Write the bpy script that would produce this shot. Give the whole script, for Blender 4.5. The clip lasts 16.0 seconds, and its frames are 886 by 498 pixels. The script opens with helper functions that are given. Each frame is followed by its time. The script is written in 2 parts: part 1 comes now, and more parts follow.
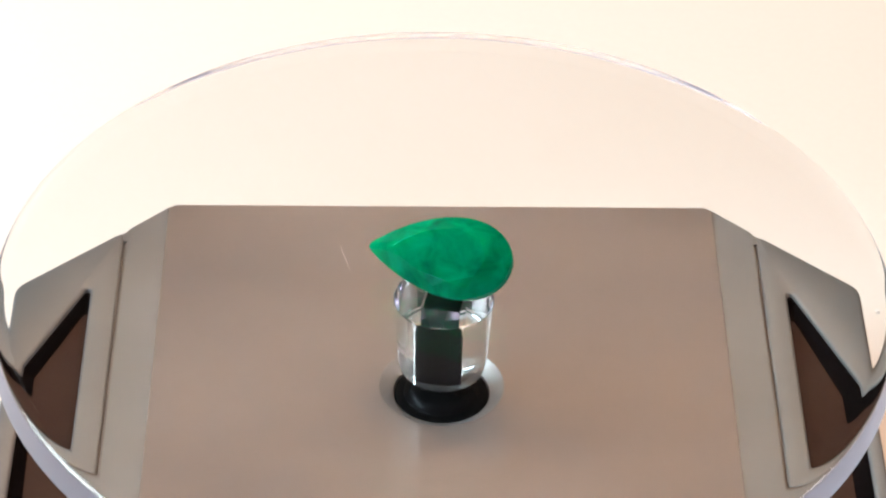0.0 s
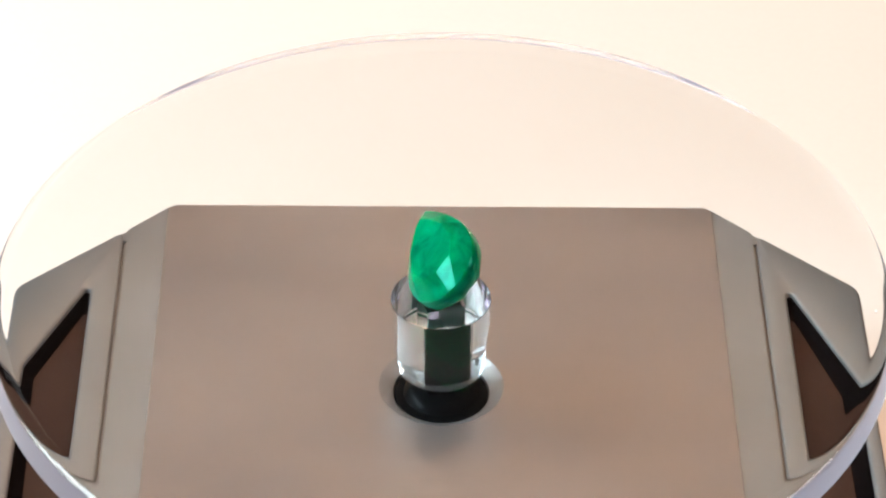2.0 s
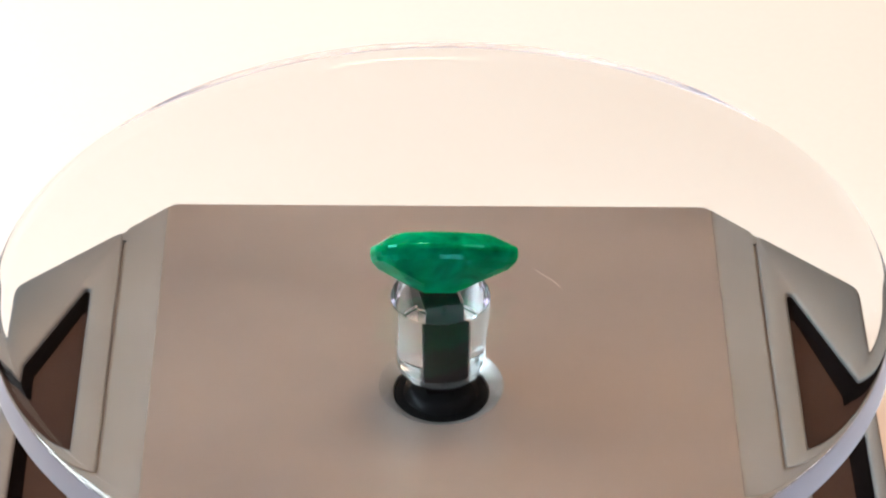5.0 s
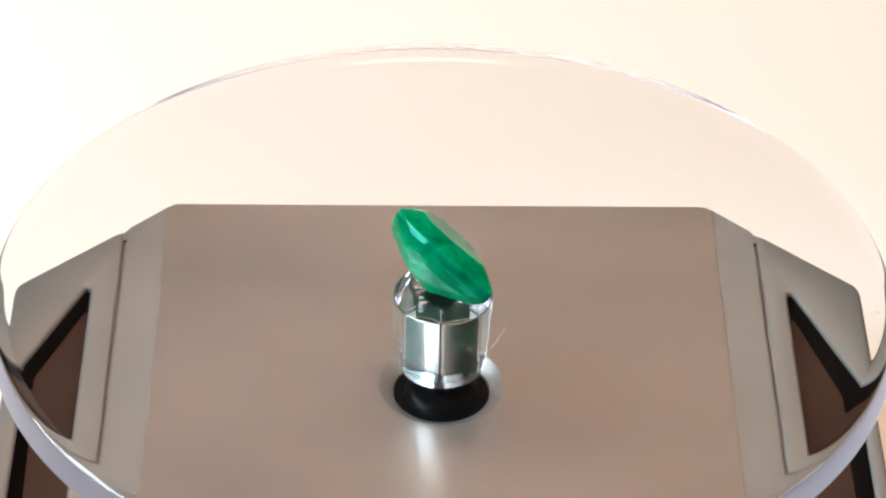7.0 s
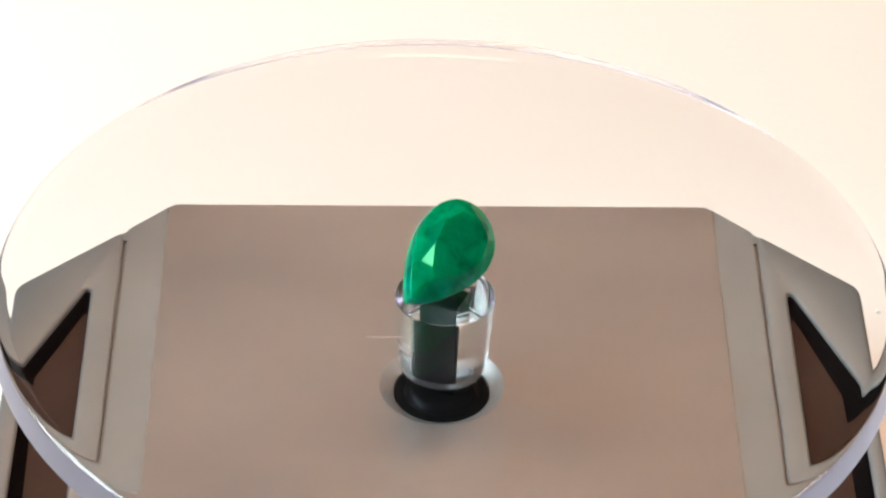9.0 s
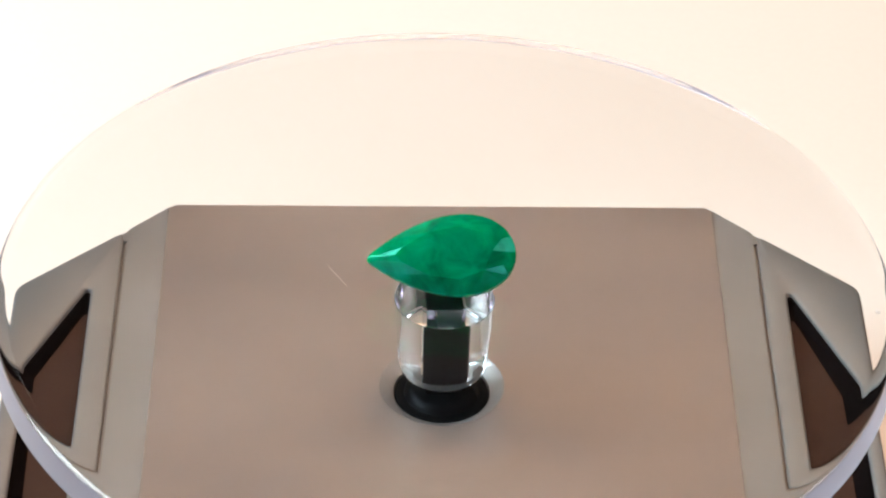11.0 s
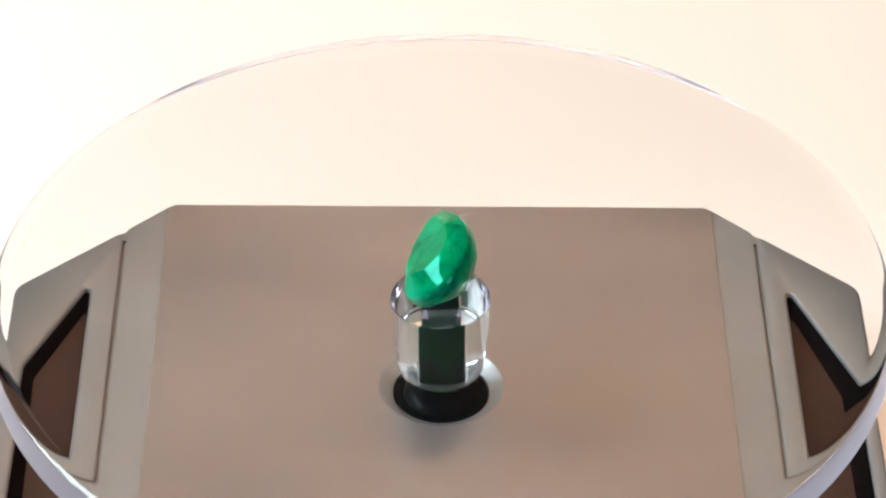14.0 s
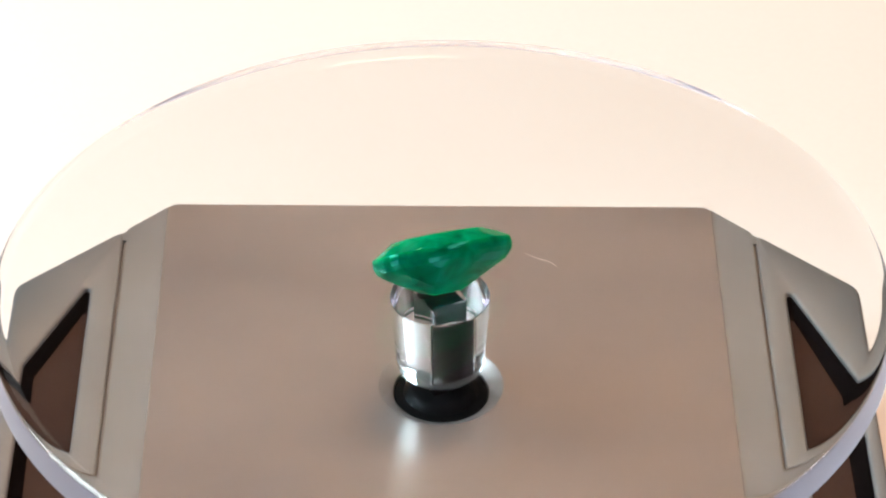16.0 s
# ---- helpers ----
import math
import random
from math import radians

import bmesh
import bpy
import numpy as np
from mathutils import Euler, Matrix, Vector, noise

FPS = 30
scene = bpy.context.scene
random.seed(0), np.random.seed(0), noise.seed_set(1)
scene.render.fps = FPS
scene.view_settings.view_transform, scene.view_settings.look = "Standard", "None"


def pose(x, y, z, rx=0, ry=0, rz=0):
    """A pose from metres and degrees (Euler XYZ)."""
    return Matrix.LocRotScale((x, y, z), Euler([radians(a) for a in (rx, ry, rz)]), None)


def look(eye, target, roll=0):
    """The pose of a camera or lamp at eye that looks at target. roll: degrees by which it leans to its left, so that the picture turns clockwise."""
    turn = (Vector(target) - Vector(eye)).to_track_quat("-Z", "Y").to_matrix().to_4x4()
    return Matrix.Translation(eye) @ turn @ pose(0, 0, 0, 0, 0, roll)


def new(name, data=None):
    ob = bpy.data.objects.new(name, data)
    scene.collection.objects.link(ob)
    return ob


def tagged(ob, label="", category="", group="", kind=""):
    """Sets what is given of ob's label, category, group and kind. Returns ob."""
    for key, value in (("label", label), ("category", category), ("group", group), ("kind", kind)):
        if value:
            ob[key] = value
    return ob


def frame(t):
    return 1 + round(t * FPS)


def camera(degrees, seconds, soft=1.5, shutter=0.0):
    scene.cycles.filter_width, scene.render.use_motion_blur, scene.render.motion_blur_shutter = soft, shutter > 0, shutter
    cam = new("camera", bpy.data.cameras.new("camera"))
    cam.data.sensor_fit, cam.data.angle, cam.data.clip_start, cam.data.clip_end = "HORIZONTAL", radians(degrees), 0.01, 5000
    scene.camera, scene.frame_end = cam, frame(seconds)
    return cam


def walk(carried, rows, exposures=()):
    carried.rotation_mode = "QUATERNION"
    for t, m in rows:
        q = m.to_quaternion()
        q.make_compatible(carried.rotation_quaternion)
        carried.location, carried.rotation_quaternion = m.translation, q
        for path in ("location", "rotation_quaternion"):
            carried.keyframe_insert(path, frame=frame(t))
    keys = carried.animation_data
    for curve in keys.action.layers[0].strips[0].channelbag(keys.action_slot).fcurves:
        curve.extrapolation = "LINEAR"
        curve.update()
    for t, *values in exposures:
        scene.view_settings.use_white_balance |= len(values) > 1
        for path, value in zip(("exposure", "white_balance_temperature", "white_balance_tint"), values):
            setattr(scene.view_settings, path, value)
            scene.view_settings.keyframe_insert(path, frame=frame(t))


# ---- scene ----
# ---- camera ----
TOP = 0.03775           # height of the disc's upper face over the table
cam = camera(15.4, 16.0, soft=2.3)
VIEW = look((0.0, -0.28703, TOP + 0.2226), (-0.00003, 0.00227, TOP + 0.003), 0.812)
walk(cam, [(0.0, VIEW), (16.0, VIEW)])

# ---- light ----
world = bpy.data.worlds.new("room_air")
world.use_nodes = True
world.node_tree.nodes["Background"].inputs[0].default_value = (1.0, 0.9, 0.78, 1)
world.node_tree.nodes["Background"].inputs[1].default_value = 0.1
scene.world = world
scene.view_settings.exposure = 0.0


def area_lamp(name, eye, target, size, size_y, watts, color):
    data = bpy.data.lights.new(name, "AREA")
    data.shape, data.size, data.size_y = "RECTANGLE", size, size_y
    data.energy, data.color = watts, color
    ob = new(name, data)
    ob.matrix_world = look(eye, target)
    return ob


# lamps overhead and at both sides, which glint in the stone and the spindle
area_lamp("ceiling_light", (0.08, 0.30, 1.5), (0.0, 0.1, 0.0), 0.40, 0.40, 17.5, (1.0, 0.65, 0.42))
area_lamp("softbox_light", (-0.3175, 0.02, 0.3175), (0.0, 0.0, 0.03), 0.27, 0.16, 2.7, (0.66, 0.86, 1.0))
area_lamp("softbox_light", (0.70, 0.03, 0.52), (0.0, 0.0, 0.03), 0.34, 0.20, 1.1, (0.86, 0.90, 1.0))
# added cool fill that brightens the left plastic, beyond the disc's mirror view
area_lamp("fill_light", (-0.80, 1.56, 1.15), (-0.80, 0.0, 1.15), 0.8, 0.9, 1.3, (0.85, 0.95, 1.0))
# two added lavender fills in front, to light the rim
area_lamp("fill_light", (-0.95, -1.05, 0.35), (0.0, 0.0, 0.03), 0.5, 0.4, 4.0, (0.73, 0.66, 1.0))
area_lamp("fill_light", (0.95, -1.05, 0.35), (0.0, 0.0, 0.03), 0.5, 0.4, 3.5, (0.73, 0.66, 1.0))


# ---- materials ----
def material(name):
    mat = bpy.data.materials.new(name)
    mat.use_nodes = True
    return mat, mat.node_tree.nodes, mat.node_tree.links, mat.node_tree.nodes["Principled BSDF"]


def textured(name, color_a, color_b, scale, rough_a, rough_b, bump=0.0, bump_scale=None, metallic=0.0, stretch=(1, 1, 1), coat=0.0, spec=0.5):
    """A surface whose colour and gloss wander at two sizes, with a fine relief."""
    mat, nodes, links, bsdf = material(name)
    coords = nodes.new("ShaderNodeTexCoord")
    mapping = nodes.new("ShaderNodeMapping")
    mapping.inputs["Scale"].default_value = stretch
    links.new(coords.outputs["Object"], mapping.inputs["Vector"])
    large = nodes.new("ShaderNodeTexNoise")
    large.inputs["Scale"].default_value, large.inputs["Detail"].default_value = scale, 4
    fine = nodes.new("ShaderNodeTexNoise")
    fine.inputs["Scale"].default_value, fine.inputs["Detail"].default_value = bump_scale or scale * 14, 3
    for tex in (large, fine):
        links.new(mapping.outputs["Vector"], tex.inputs["Vector"])
    both = nodes.new("ShaderNodeMath")
    both.operation, both.inputs[1].default_value = "MULTIPLY_ADD", 0.35
    links.new(fine.outputs["Fac"], both.inputs[0])
    scaled = nodes.new("ShaderNodeMath")
    scaled.operation, scaled.inputs[1].default_value = "MULTIPLY", 0.65
    links.new(large.outputs["Fac"], scaled.inputs[0])
    links.new(scaled.outputs[0], both.inputs[2])
    span = nodes.new("ShaderNodeMapRange")
    span.inputs["From Min"].default_value, span.inputs["From Max"].default_value = 0.33, 0.67
    links.new(both.outputs[0], span.inputs["Value"])
    mix = nodes.new("ShaderNodeMix")
    mix.data_type = "RGBA"
    mix.inputs[6].default_value, mix.inputs[7].default_value = (*color_a, 1), (*color_b, 1)
    links.new(span.outputs["Result"], mix.inputs[0])
    links.new(mix.outputs[2], bsdf.inputs["Base Color"])
    gloss = nodes.new("ShaderNodeMapRange")
    gloss.inputs["To Min"].default_value, gloss.inputs["To Max"].default_value = rough_a, rough_b
    links.new(span.outputs["Result"], gloss.inputs["Value"])
    links.new(gloss.outputs["Result"], bsdf.inputs["Roughness"])
    bsdf.inputs["Metallic"].default_value = metallic
    bsdf.inputs["Coat Weight"].default_value = coat
    bsdf.inputs["Specular IOR Level"].default_value = spec
    if bump:
        relief = nodes.new("ShaderNodeBump")
        relief.inputs["Strength"].default_value, relief.inputs["Distance"].default_value = bump, 0.0002
        links.new(fine.outputs["Fac"], relief.inputs["Height"])
        links.new(relief.outputs["Normal"], bsdf.inputs["Normal"])
    return mat


def clear(name, color, ior, rough=0.0):
    mat, nodes, links, bsdf = material(name)
    glass = nodes.new("ShaderNodeBsdfGlass")
    glass.inputs["Color"].default_value, glass.inputs["IOR"].default_value = (*color, 1), ior
    glass.inputs["Roughness"].default_value = rough
    links.new(glass.outputs[0], nodes["Material Output"].inputs["Surface"])
    nodes.remove(bsdf)
    return mat


def satin_edge(name, scattering, rough, color):
    """A cut acrylic face: partly clear, partly scattering."""
    mat, nodes, links, bsdf = material(name)
    glass = nodes.new("ShaderNodeBsdfGlass")
    glass.inputs["Roughness"].default_value, glass.inputs["IOR"].default_value = rough, 1.49
    scatter = nodes.new("ShaderNodeBsdfDiffuse")
    through_light = nodes.new("ShaderNodeBsdfTranslucent")
    for node in (scatter, through_light):
        node.inputs["Color"].default_value = (*color, 1)
    both, edge = nodes.new("ShaderNodeMixShader"), nodes.new("ShaderNodeMixShader")
    both.inputs[0].default_value, edge.inputs[0].default_value = 0.5, scattering
    links.new(scatter.outputs[0], both.inputs[1])
    links.new(through_light.outputs[0], both.inputs[2])
    links.new(glass.outputs[0], edge.inputs[1])
    links.new(both.outputs[0], edge.inputs[2])
    links.new(edge.outputs[0], nodes["Material Output"].inputs["Surface"])
    nodes.remove(bsdf)
    return mat


def emerald_material():
    mat, nodes, links, bsdf = material("cloudy_emerald")
    coords = nodes.new("ShaderNodeTexCoord")
    cloud = nodes.new("ShaderNodeTexNoise")
    cloud.inputs["Scale"].default_value, cloud.inputs["Detail"].default_value = 300, 5
    cloud.inputs["Distortion"].default_value = 0.8
    links.new(coords.outputs["Object"], cloud.inputs["Vector"])
    ramp = nodes.new("ShaderNodeValToRGB")
    ramp.color_ramp.elements[0].position, ramp.color_ramp.elements[1].position = 0.30, 0.70
    ramp.color_ramp.elements[0].color = (0.0, 0.105, 0.043, 1)
    ramp.color_ramp.elements[1].color = (0.0, 0.31, 0.125, 1)
    links.new(cloud.outputs["Fac"], ramp.inputs[0])
    links.new(ramp.outputs[0], bsdf.inputs["Base Color"])
    bsdf.inputs["Transmission Weight"].default_value = 0.0
    bsdf.inputs["Specular Tint"].default_value = (0.18, 1.0, 0.74, 1)
    bsdf.inputs["IOR"].default_value, bsdf.inputs["Roughness"].default_value = 1.55, 0.06
    bsdf.inputs["Specular IOR Level"].default_value = 0.07
    bsdf.inputs["Subsurface Weight"].default_value = 1.0
    bsdf.inputs["Subsurface Radius"].default_value = (0.0004, 0.0045, 0.0018)
    bsdf.inputs["Subsurface Scale"].default_value = 1.0
    polish, both = nodes.new("ShaderNodeBsdfGlossy"), nodes.new("ShaderNodeMixShader")
    polish.inputs["Color"].default_value, polish.inputs["Roughness"].default_value = (0.12, 1.0, 0.74, 1), 0.06
    both.inputs[0].default_value = 0.028
    links.new(bsdf.outputs[0], both.inputs[1])
    links.new(polish.outputs[0], both.inputs[2])
    links.new(both.outputs[0], nodes["Material Output"].inputs["Surface"])
    return mat


PAPER = textured("white_paper", (0.80, 0.725, 0.64), (0.835, 0.76, 0.672), 5, 0.6, 0.8, 0.1, 900)
# unlit room: its dimness is put into the wall, floor and ceiling colours
DIMMED_WALL_PAINT = textured("dimmed_wall_paint", (0.060, 0.052, 0.047), (0.075, 0.066, 0.060), 1.5, 0.7, 0.9, 0.05)
DIMMED_CEILING_PAINT = textured("dimmed_ceiling_paint", (0.16, 0.15, 0.14), (0.19, 0.18, 0.17), 1.5, 0.8, 0.9, 0.05)
BRUSHED = textured("brushed_metal_sheet", (0.245, 0.218, 0.206), (0.295, 0.263, 0.249), 45, 0.31, 0.39, 0.04, 2200, 0.82, (0.3, 1, 1))
SILVER = textured("silver_plastic", (0.086, 0.083, 0.078), (0.108, 0.104, 0.098), 60, 0.46, 0.56, 0.05, 2500, 0.0, spec=0.4)
# silver plastic darkened: the shade in the groove put into the colour
GROOVE_SHADE = textured("groove_shadow_plastic", (0.052, 0.045, 0.041), (0.066, 0.058, 0.053), 200, 0.5, 0.6)
BLACK = textured("black_plastic", (0.002, 0.002, 0.002), (0.004, 0.004, 0.004), 300, 0.12, 0.20, 0.0, spec=0.03)
SOLAR = textured("solar_cell", (0.018, 0.0085, 0.0055), (0.025, 0.012, 0.008), 120, 0.30, 0.40, spec=0.2)
MATT_BLACK = textured("matt_black_rubber", (0.002, 0.0016, 0.0015), (0.004, 0.003, 0.003), 400, 0.45, 0.6, 0.05, spec=0.0)
STEEL = textured("turned_steel", (0.25, 0.24, 0.232), (0.31, 0.298, 0.288), 300, 0.30, 0.38, 0.02, 2600, 0.8)
ACRYLIC = clear("clear_acrylic", (0.985, 0.99, 0.985), 1.49)
SPINDLE = clear("clear_acrylic_rod", (0.975, 0.988, 0.988), 1.37)
# clear edge; the lavender light on the rim is put into its scatter colour
ACRYLIC_EDGE = satin_edge("lavender_lit_acrylic_edge", 0.30, 0.04, (0.86, 0.82, 0.95))
FROSTED = satin_edge("frosted_acrylic_face", 0.045, 0.08, (0.80, 0.82, 0.82))
EMERALD = emerald_material()
FIBRE = textured("pale_fibre", (0.75, 0.68, 0.62), (0.85, 0.80, 0.74), 300, 0.5, 0.6)


# ---- mesh tools ----
def part(name, bm, mat, parent=None, label="", smooth=False, sharp=35):
    mesh = bpy.data.meshes.new(name)
    bm.to_mesh(mesh)
    bm.free()
    mesh.materials.append(mat)
    if smooth:
        mesh.polygons.foreach_set("use_smooth", [True] * len(mesh.polygons))
        mesh.set_sharp_from_angle(angle=radians(sharp))
    ob = new(name, mesh)
    ob.parent = parent
    return tagged(ob, label)


def rounded(poly, radius, steps=6):
    """A convex outline, anticlockwise, with its corners rounded, by one radius or one for each."""
    out = []
    for i, corner in enumerate(poly):
        r = radius[i] if isinstance(radius, tuple) else radius
        b = Vector(corner)
        a, c = Vector(poly[i - 1]), Vector(poly[(i + 1) % len(poly)])
        da, dc = (a - b).normalized(), (c - b).normalized()
        half = da.angle(dc) / 2
        reach = r / math.tan(half)
        middle = b + (da + dc).normalized() * (r / math.sin(half))
        p, q = b + da * reach - middle, b + dc * reach - middle
        turn = math.atan2(p.x * q.y - p.y * q.x, p.dot(q))
        for k in range(steps + 1):
            s = turn * k / steps
            out.append((middle.x + p.x * math.cos(s) - p.y * math.sin(s), middle.y + p.x * math.sin(s) + p.y * math.cos(s)))
    return out


def inset(poly, d):
    """The outline moved inwards by d, vertex by vertex."""
    out, n = [], len(poly)
    for i in range(n):
        a, c = Vector(poly[i - 1]), Vector(poly[(i + 1) % n])
        t = (c - a).normalized()
        out.append((poly[i][0] - t.y * d, poly[i][1] + t.x * d))
    return out


def skin(rings, cap_low=True, cap_high=True):
    """A mesh over rings of equal length, each a list of (x, y, z)."""
    bm = bmesh.new()
    made = [[bm.verts.new(p) for p in ring] for ring in rings]
    n = len(made[0])
    for low, high in zip(made, made[1:]):
        for i in range(n):
            bm.faces.new((low[i], low[(i + 1) % n], high[(i + 1) % n], high[i]))
    if cap_low:
        bm.faces.new(made[0][::-1])
    if cap_high:
        bm.faces.new(made[-1])
    bmesh.ops.recalc_face_normals(bm, faces=bm.faces)
    return bm


def slab(poly, low, high, edge=0.0004):
    """A plate with an outline, its upper edge eased."""
    inner = inset(poly, edge)
    mid = inset(poly, edge * 0.3)
    return skin([[(x, y, low) for x, y in poly], [(x, y, high - edge) for x, y in poly],
                 [(x, y, high - edge * 0.3) for x, y in mid], [(x, y, high) for x, y in inner]])


def collar(outer, inner, low, high, edge=0.0004):
    """A flat frame between two outlines of equal length, its upper edges eased."""
    rings = [[(x, y, low) for x, y in inner], [(x, y, low) for x, y in outer], [(x, y, high - edge) for x, y in outer],
             [(x, y, high - edge * 0.3) for x, y in inset(outer, edge * 0.3)], [(x, y, high) for x, y in inset(outer, edge)],
             [(x, y, high) for x, y in inset(inner, -edge)], [(x, y, high - edge * 0.3) for x, y in inset(inner, -edge * 0.3)],
             [(x, y, high - edge) for x, y in inner]]
    return skin(rings + [rings[0]], False, False)


def lathe(profile, steps, closed=False):
    """A body of revolution about z from (radius, z) pairs; radius 0 closes it with a point."""
    bm = bmesh.new()
    rings = []
    for r, z in profile:
        if r <= 0:
            rings.append([bm.verts.new((0, 0, z))])
        else:
            rings.append([bm.verts.new((r * math.cos(math.tau * i / steps), r * math.sin(math.tau * i / steps), z)) for i in range(steps)])
    pairs = list(zip(rings, rings[1:])) + ([(rings[-1], rings[0])] if closed else [])
    for a, b in pairs:
        for i in range(steps):
            j = (i + 1) % steps
            face = [a[i], a[j], b[j], b[i]] if len(a) > 1 and len(b) > 1 else [a[0], b[j], b[i]] if len(a) == 1 else [a[i], a[j], b[0]]
            bm.faces.new(face)
    bmesh.ops.recalc_face_normals(bm, faces=bm.faces)
    return bm


def tube(points, radius, sides=6):
    bm = bmesh.new()
    rings = []
    for i, p in enumerate(points):
        p = Vector(p)
        t = (Vector(points[min(i + 1, len(points) - 1)]) - Vector(points[max(i - 1, 0)])).normalized()
        a = t.cross(Vector((0, 0, 1))).normalized()
        b = a.cross(t)
        thin = radius * (0.6 if i in (0, len(points) - 1) else 1)
        rings.append([bm.verts.new(p + (a * math.cos(math.tau * k / sides) + b * math.sin(math.tau * k / sides)) * thin) for k in range(sides)])
    for low, high in zip(rings, rings[1:]):
        for k in range(sides):
            bm.faces.new((low[k], low[(k + 1) % sides], high[(k + 1) % sides], high[k]))
    bm.faces.new(rings[0][::-1])
    bm.faces.new(rings[-1])
    bmesh.ops.recalc_face_normals(bm, faces=bm.faces)
    return bm


# ---- setting ----
def box(x0, x1, y0, y1, z0, z1):
    return skin([[(x0, y0, z), (x1, y0, z), (x1, y1, z), (x0, y1, z)] for z in (z0, z1)])


def setting():
    tagged(part("tabletop", box(-0.9, 0.9, -0.5, 0.8, -0.03, 0.0), PAPER), "warm white matt tabletop, brightly lit", "tabletop", kind="structure")
    # room shell out of view, kept dark so the acrylic mirrors little
    tagged(part("floor", box(-2, 2, -2.2, 2, -0.80, -0.75), DIMMED_WALL_PAINT), "plain room floor", "floor", kind="structure")
    walls = (("wall_north", (-2, 2, 1.6, 1.7)), ("wall_south", (-2, 2, -2.3, -2.2)), ("wall_west", (-2.1, -2, -2.3, 2.1)), ("wall_east", (2, 2.1, -2.3, 2.1)))
    for name, (x0, x1, y0, y1) in walls:
        tagged(part(name, box(x0, x1, y0, y1, -0.75, 1.9), DIMMED_WALL_PAINT), "plain unseen wall, coloured dark for a dim room", "wall", kind="structure")
    tagged(part("ceiling", box(-2.1, 2.1, -2.3, 2.1, 1.9, 1.95), DIMMED_CEILING_PAINT), "plain unseen ceiling, coloured dark for a dim room", "ceiling", kind="structure")


# ---- turntable ----
PLATE = 0.022           # height of the metal sheet on the base
HUB_Y = -0.0009         # the well sits a little towards the front
SPIN = 11.55           # seconds for one turn, clockwise from above
LEAN, LEAN_WAY = radians(1.314), radians(-63.88)


def turned(t):
    """The pose of what turns: a disc that leans a little, its pivot down at the hub."""
    pivot = Vector((0, 0, TOP - 0.016))
    axis = Vector((-math.sin(LEAN_WAY), math.cos(LEAN_WAY), 0))
    return (Matrix.Rotation(-math.tau * t / SPIN, 4, "Z") @ Matrix.Translation(pivot) @ Matrix.Rotation(LEAN, 4, axis)
            @ Matrix.Translation(-pivot) @ Matrix.Translation((0, 0, TOP)))


def side(poly, s):
    """An outline on one side of the base: s = 1 or its mirror image, s = -1."""
    return poly if s > 0 else [(-x, y) for x, y in poly][::-1]


def base_outline():
    return [(0.0494, -0.046), (0.0494, 0.0177), (0.0325, 0.0332), (-0.0325, 0.0332), (-0.050, 0.0172), (-0.050, -0.046), (-0.0325, -0.062), (0.0325, -0.062)]


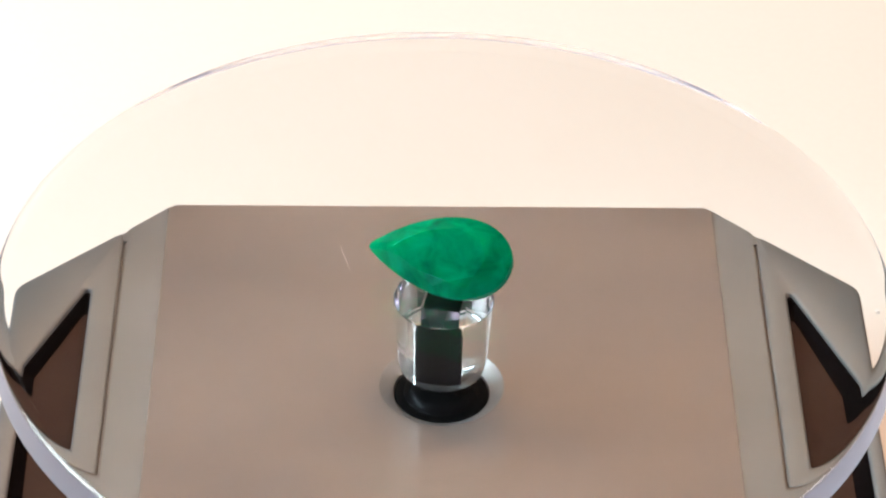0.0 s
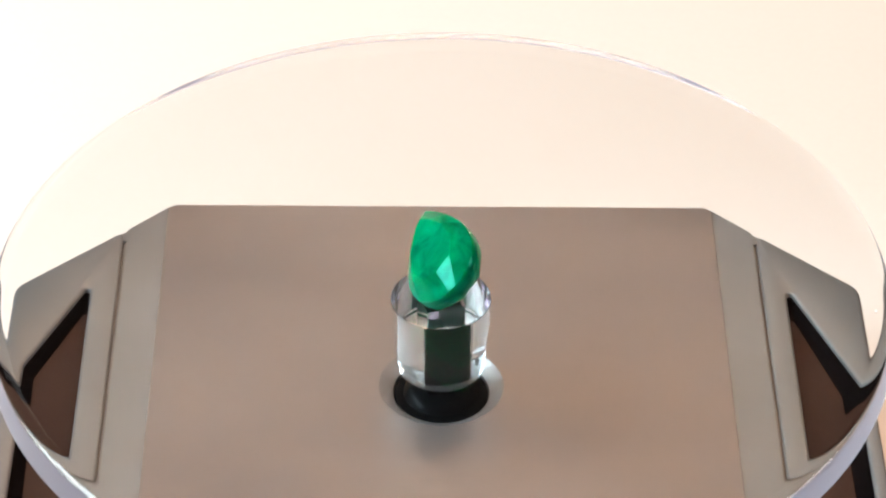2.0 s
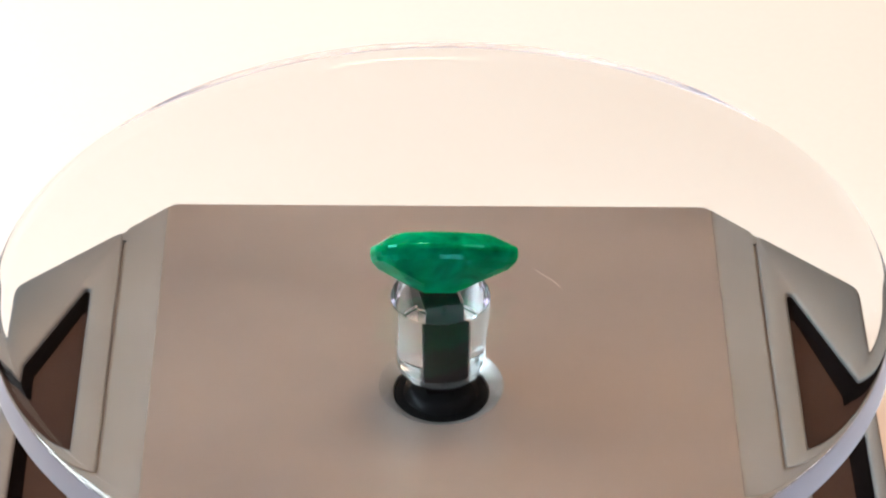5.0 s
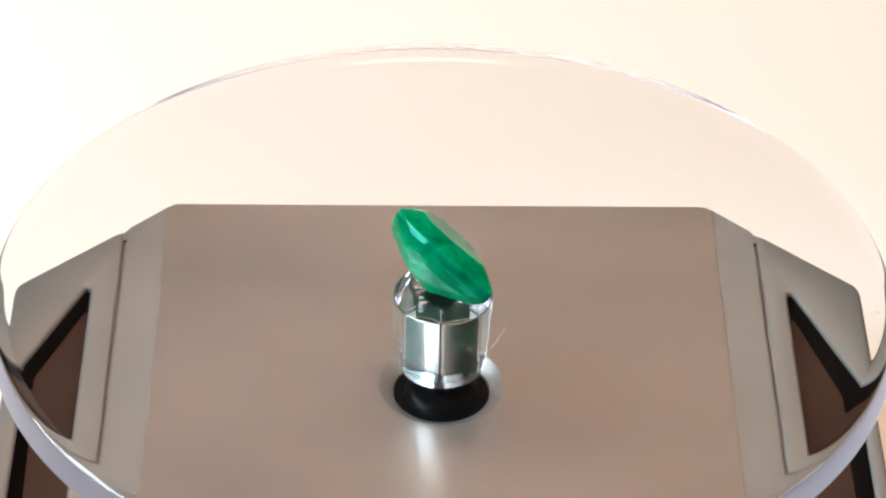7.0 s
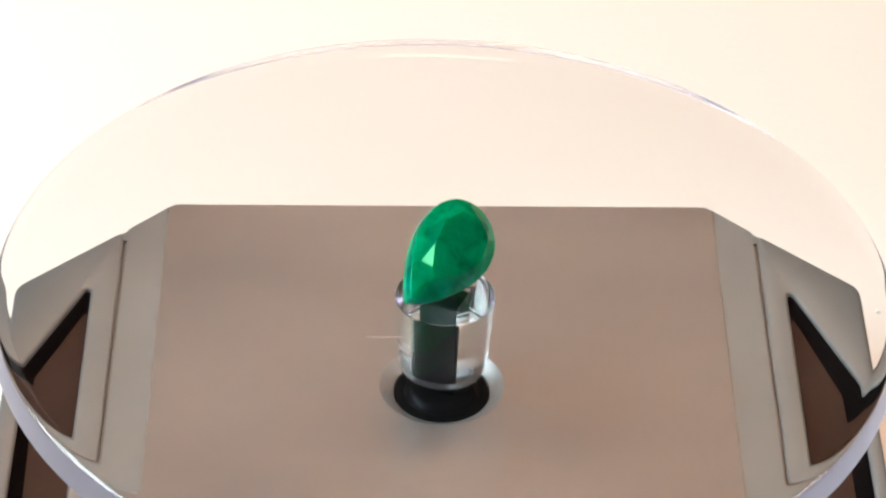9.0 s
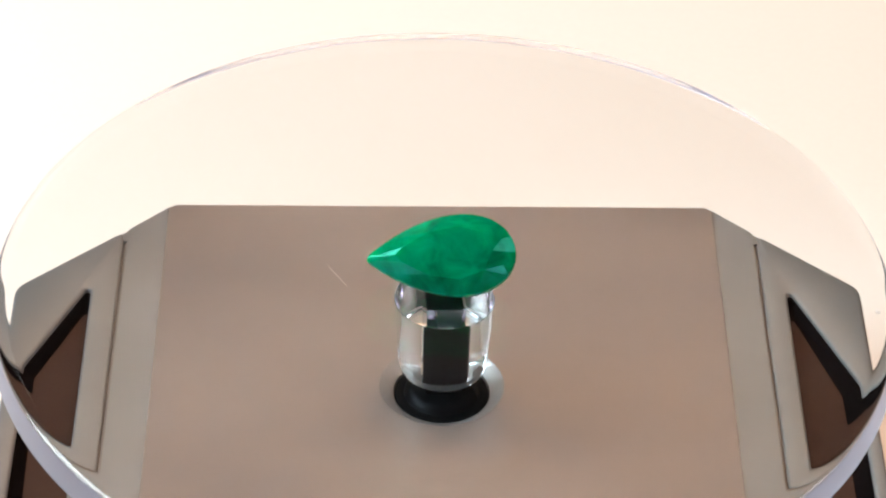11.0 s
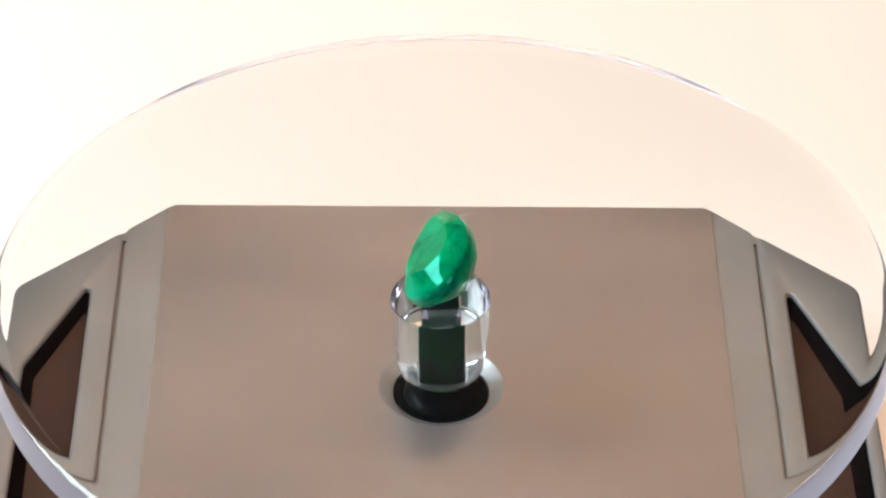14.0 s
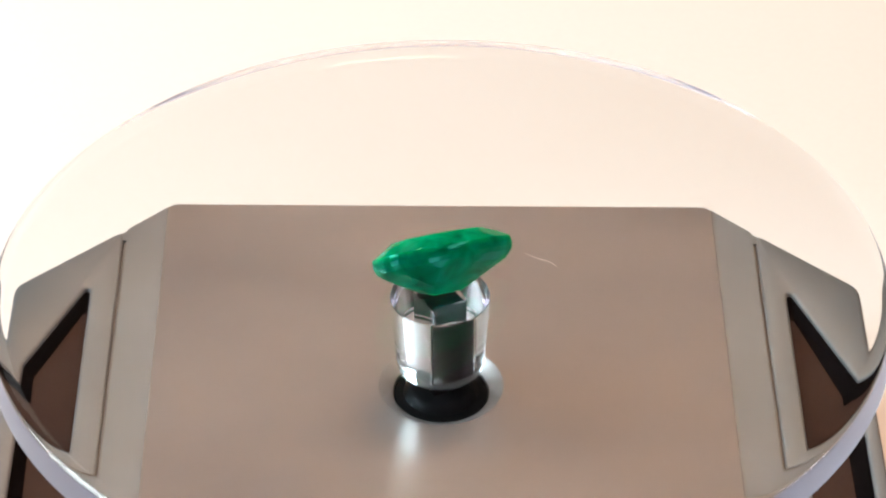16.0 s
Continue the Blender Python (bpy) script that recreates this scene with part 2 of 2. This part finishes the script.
def build_turntable():
    table = tagged(new("display_turntable"), "silver solar display turntable with a clear acrylic disc", "turntable")
    deck = tagged(new("base"), "silver plastic base with chamfered corners")
    deck.parent = table
    deck.matrix_basis = pose(0, 0.0001, 0, 0, 0, 0.8)
    body = rounded(base_outline(), (0.003, 0.003, 0.0022, 0.0022, 0.003, 0.003, 0.003, 0.003))
    part("body", slab(body, 0.0012, PLATE - 0.0026, 0.001), SILVER, deck)
    for x in (-0.036, 0.036):
        for y in (-0.045, 0.020):
            foot = part("foot", lathe([(0, 0.0), (0.0035, 0.0), (0.004, 0.0004), (0.004, 0.0014), (0, 0.0014)], 24), BLACK, deck)
            foot.matrix_basis = pose(x, y, 0)
    # middle strip, with a countersunk well for the hub
    n = 64
    strip = rounded([(0.0375, -0.0573), (0.0375, 0.0282), (0.0325, 0.0331), (-0.0325, 0.0331), (-0.0375, 0.0282), (-0.0375, -0.0573), (-0.0325, -0.0619), (0.0325, -0.0619)], (0.0003, 0.0003, 0.0022, 0.0022, 0.0003, 0.0003, 0.0022, 0.0022))
    part("middle_deck", with_well(strip, 0.0071, PLATE - 0.0026, PLATE - 0.0002, n), SILVER, deck)
    sheet = rounded([(0.0329, -0.0610), (0.0329, 0.0323), (0.0321, 0.03300), (-0.0321, 0.03300), (-0.0329, 0.0323), (-0.0329, -0.0610), (-0.032, -0.0616), (0.032, -0.0616)], 0.0003)
    part("metal_sheet", with_well(sheet, 0.0071, PLATE - 0.0002, PLATE, n), BRUSHED, deck, "brushed metal cover sheet")
    well = part("well", lathe([(0.0071, PLATE + 0.00003), (0.0069, PLATE - 0.00006), (0.0055, PLATE - 0.0010), (0.0054, PLATE - 0.0016), (0, PLATE - 0.0016)], n), STEEL, deck, "conical steel well round the hub", True)
    well.location.y = HUB_Y
    hub = part("hub", lathe([(0.0054, PLATE - 0.0013), (0.0053, PLATE - 0.00105), (0.0050, PLATE - 0.0010), (0.0043, PLATE - 0.0010), (0.0041, PLATE - 0.0007), (0.0036, PLATE - 0.0003), (0.0031, PLATE - 0.0001), (0, PLATE - 0.0001)], n), BLACK, deck, "glossy black hub", True)
    hub.location.y = HUB_Y
    for s in (1, -1):
        rim = 0.0494 if s > 0 else 0.050
        near = 0.0407 if s > 0 else 0.0411
        notch = 0.0002 if s > 0 else 0.0028
        back = 0.0283 - (rim - 0.0379) * 0.925
        outer = rounded([(0.0379, -0.0560), (rim, -0.0455), (rim, back), (0.0379, 0.0283)], (0.0030, 0.003, 0.003, 0.0005))
        hole = rounded([(near, -0.0450), (0.0477, -0.0315), (0.0477, notch), (near, 0.0184)], (0.0018, 0.0009, 0.0009, 0.0004))
        cell = rounded([(near, -0.0420), (0.0459, -0.0312), (0.0465 - (0.0008 if s > 0 else 0), notch - 0.0005), (near, 0.0158)], (0.0014, 0.0009, 0.0009, 0.0004))
        part("solar_frame", collar(side(outer, s), side(hole, s), PLATE - 0.0026, PLATE - 0.0003), SILVER, deck, smooth=True, sharp=50)
        lip = skin([[(x, y, PLATE - 0.0009) for x, y in inset(side(hole, s), 0.00003)], [(x, y, PLATE - 0.0021) for x, y in side(cell, s)]], False, False)
        part("gasket", lip, MATT_BLACK, deck, "black sloping gasket")
        part("solar_cell", skin([[(x, y, PLATE - z) for x, y in side(cell, s)] for z in (0.0024, 0.0020)]), SOLAR, deck, "dark brown glossy solar cell")
        strip = [(0.0374, -0.0574), (0.0384, -0.0565), (0.0384, 0.0275), (0.0374, 0.0284)]
        # floor of the groove, coloured darker for the shade beside the frame
        part("groove", skin([[(x, y, z) for x, y in side(strip, s)] for z in (PLATE - 0.0025, PLATE - 0.0007)]), GROOVE_SHADE, deck)
        plug = [(0.0374, 0.0262), (0.0382, 0.0262), (0.0382, 0.0275), (0.0374, 0.0282)]
        part("groove_end", skin([[(x, y, z) for x, y in side(plug, s)] for z in (PLATE - 0.0025, PLATE - 0.0004)]), SILVER, deck)
        toe = [(0.0374, -0.0573), (0.0460, -0.0494), (0.0460, -0.0480), (0.0374, -0.0552)]
        part("groove_toe", skin([[(x, y, z) for x, y in side(toe, s)] for z in (PLATE - 0.0025, PLATE - 0.0005)]), SILVER, deck)
    disc = build_disc(table)
    return table, disc


def with_well(outline, r, low, high, n):
    """A plate with an outline and a round hole about the origin."""
    bm = bmesh.new()
    rings = []
    for z in (low, high):
        edges = []
        rims = []
        for loop in (outline, [(r * math.cos(math.tau * i / n), r * math.sin(math.tau * i / n) + HUB_Y) for i in range(n)]):
            verts = [bm.verts.new((x, y, z)) for x, y in loop]
            edges += [bm.edges.new((verts[i - 1], verts[i])) for i in range(len(verts))]
            rims.append(verts)
        bmesh.ops.triangle_fill(bm, use_beauty=True, use_dissolve=False, edges=edges)
        rings.append(rims)
    for a, b in zip(*rings):
        for i in range(len(a)):
            bm.faces.new((a[i - 1], a[i], b[i], b[i - 1]))
    bmesh.ops.recalc_face_normals(bm, faces=bm.faces)
    return bm


def build_disc(table):
    """The clear disc, its spindle and the square shaft; z = 0 is the disc's upper face."""
    thick, r, soft, taper = 0.0036, 0.0499, 0.0007, math.tan(radians(7.4))
    ease = 0.0018       # how far in from the rim the upper face begins to fall
    profile = [(0, 0), (r - ease - 0.0004, 0), (r - ease - 0.0001, 0)]
    for k in range(15):
        s = radians(81.5) * k / 14
        profile.append((r - ease + ease * math.sin(s), -soft + soft * math.cos(s)))
    foot = r + (thick - soft) * taper
    profile += [(foot - 0.0001 * taper, -thick + 0.0001), (foot - 0.0001, -thick), (foot - 0.0003, -thick), (0, -thick)]
    disc = part("disc", lathe(profile, 256), ACRYLIC, table, "clear round acrylic disc", True)
    disc.data.materials.append(ACRYLIC_EDGE)
    for face in disc.data.polygons:
        face.material_index = int(abs(face.normal.z) < 0.78)
    disc.visible_shadow = False
    low, top = -0.0136, -thick - 0.00006
    a, c = 0.0022, 0.00012
    rims = [[(r * math.cos(math.tau * i / 96), r * math.sin(math.tau * i / 96), z) for i in range(96)] for r, z in (
        (0.0055, top), (0.0056, top - 0.00012), (0.0050, low + 0.0013), (0.00485, low + 0.0011), (0.00485, low + 0.0004), (0.0045, low))]
    bm = skin(rims, False, False)
    bm.verts.ensure_lookup_table()
    bores = []
    for z in (top, low):
        ring = [v for v in bm.verts if abs(v.co.z - z) < 1e-7]
        bore = [bm.verts.new((x, y, z)) for x, y in ((-a + c, -a), (a - c, -a), (a, -a + c), (a, a - c), (a - c, a), (-a + c, a), (-a, a - c), (-a, -a + c))]
        edges = [e for e in bm.edges if e.verts[0] in ring and e.verts[1] in ring]
        edges += [bm.edges.new((bore[i - 1], bore[i])) for i in range(8)]
        bmesh.ops.triangle_fill(bm, use_beauty=True, use_dissolve=False, edges=edges)
        bores.append(bore)
        bm.verts.ensure_lookup_table()
    for i in range(8):
        bm.faces.new((bores[0][i - 1], bores[0][i], bores[1][i], bores[1][i - 1]))
    bmesh.ops.recalc_face_normals(bm, faces=bm.faces)
    turn = Matrix.Rotation(radians(-10.5), 4, "Z")
    bm.transform(turn)
    spindle = part("spindle", bm, SPINDLE, disc, "clear acrylic spindle with a square bore", True, 20)
    spindle.visible_shadow = False
    spindle.data.materials.append(FROSTED)
    for face in spindle.data.polygons:
        face.material_index = int(face.normal.z < -0.3)
    b = 0.00205
    square = rounded([(b, -b), (b, b), (-b, b), (-b, -b)], 0.00015, 2)
    bm = slab(square, low - 0.0024, top - 0.0003, 0.0001)
    bm.transform(turn)
    part("shaft", bm, MATT_BLACK, disc, "black square shaft")
    return disc


# ---- gem and fibre ----
def pear(n, length, width, power):
    out = []
    peak = max(math.sin(math.pi * k / 400) * math.sin(math.pi * k / 800) ** power for k in range(401))
    for i in range(n):
        s = math.tau * i / n
        out.append((min(length / 2 * math.cos(s), length / 2 - 0.00025), width / 2 * math.sin(s) * abs(math.sin(s / 2)) ** power / peak))
    return out


def facets(points):
    """A faceted solid: the hull of the points, its flat facets merged and its edges barely broken."""
    bm = bmesh.new()
    for p in points:
        bm.verts.new(p)
    bmesh.ops.convex_hull(bm, input=bm.verts)
    bmesh.ops.delete(bm, geom=[v for v in bm.verts if not v.link_faces], context="VERTS")
    bmesh.ops.dissolve_limit(bm, angle_limit=radians(3), verts=bm.verts, edges=bm.edges)
    bmesh.ops.bevel(bm, geom=bm.edges[:], offset=0.00003, segments=1, affect="EDGES")
    bm.transform(GEM)
    return bm


def build_gem():
    length, width, crown, depth = 0.01678, 0.00922, 0.00206, 0.00446
    outline = pear(40, length, width, 0.803)
    mid = Vector((-0.06 * length, 0))

    def ring(scale, z, start, step):
        return [(*(mid + (Vector(p) - mid) * scale), z) for p in outline[start::step]]

    upper = facets(ring(0.985, 0.0006, 0, 1) + ring(0.996, 0.0003, 0, 1) + ring(1, -0.0001, 0, 1) + ring(0.65, crown, 0, 4) + ring(0.842, crown * 0.62, 2, 4))
    lower = facets(ring(1, -0.0001, 0, 1) + ring(0.993, -0.0006, 0, 1) + ring(0.965, -0.0011, 0, 1) + ring(0.875, -depth * 0.42, 0, 4) + ring(0.43, -depth * 0.82, 2, 4)
                   + [(mid.x + 0.12 * length, 0, -depth), (mid.x - 0.08 * length, 0, -depth)])
    rest = Matrix.Translation((0, 0, 0.00002 - min(v.co.z for v in lower.verts)))
    gem = tagged(new("gemstone"), "deep green pear-cut emerald lying tilted on a clear disc", "gemstone")
    for name, bm in (("crown", upper), ("pavilion", lower)):
        bm.transform(rest)
        part(name, bm, EMERALD, gem)
    return gem


GEM = Matrix.Translation((-0.00059, 0.00018, 0.00363)) @ Euler((-0.723, 0.0920, 2.844)).to_matrix().to_4x4()


def build_fibre():
    points = [(-0.0106, 0.0024, 0.00006), (-0.01082, 0.0033, 0.00005), (-0.0111, 0.0043, 0.0001), (-0.01145, 0.0052, 0.00016), (-0.0116, 0.0061, 0.00010), (-0.01155, 0.0066, 0.00005)]
    return tagged(part("stray_fibre", tube(points, 0.000016), FIBRE), "thin pale fibre lying on the clear disc", "fibre")


def build_crumb():
    bm = bmesh.new()
    bmesh.ops.create_icosphere(bm, subdivisions=2, radius=0.00045)
    for v in bm.verts:
        v.co *= 1 + 0.25 * noise.noise(v.co * 3000)
        v.co.z = max(v.co.z * 0.6, -0.0002) + 0.0002
    ob = tagged(part("crumb", bm, FIBRE), "tiny grey crumb on the white tabletop", "crumb")
    ob.matrix_basis = pose(0.0556, 0.0415, 0.0)
    return ob


setting()
turntable, disc = build_turntable()
gem = build_gem()
fibre = build_fibre()
build_crumb()


def motions():
    rows = [(k * 0.5, turned(k * 0.5)) for k in range(33)]
    for thing in (disc, gem, fibre):
        walk(thing, rows)


motions()
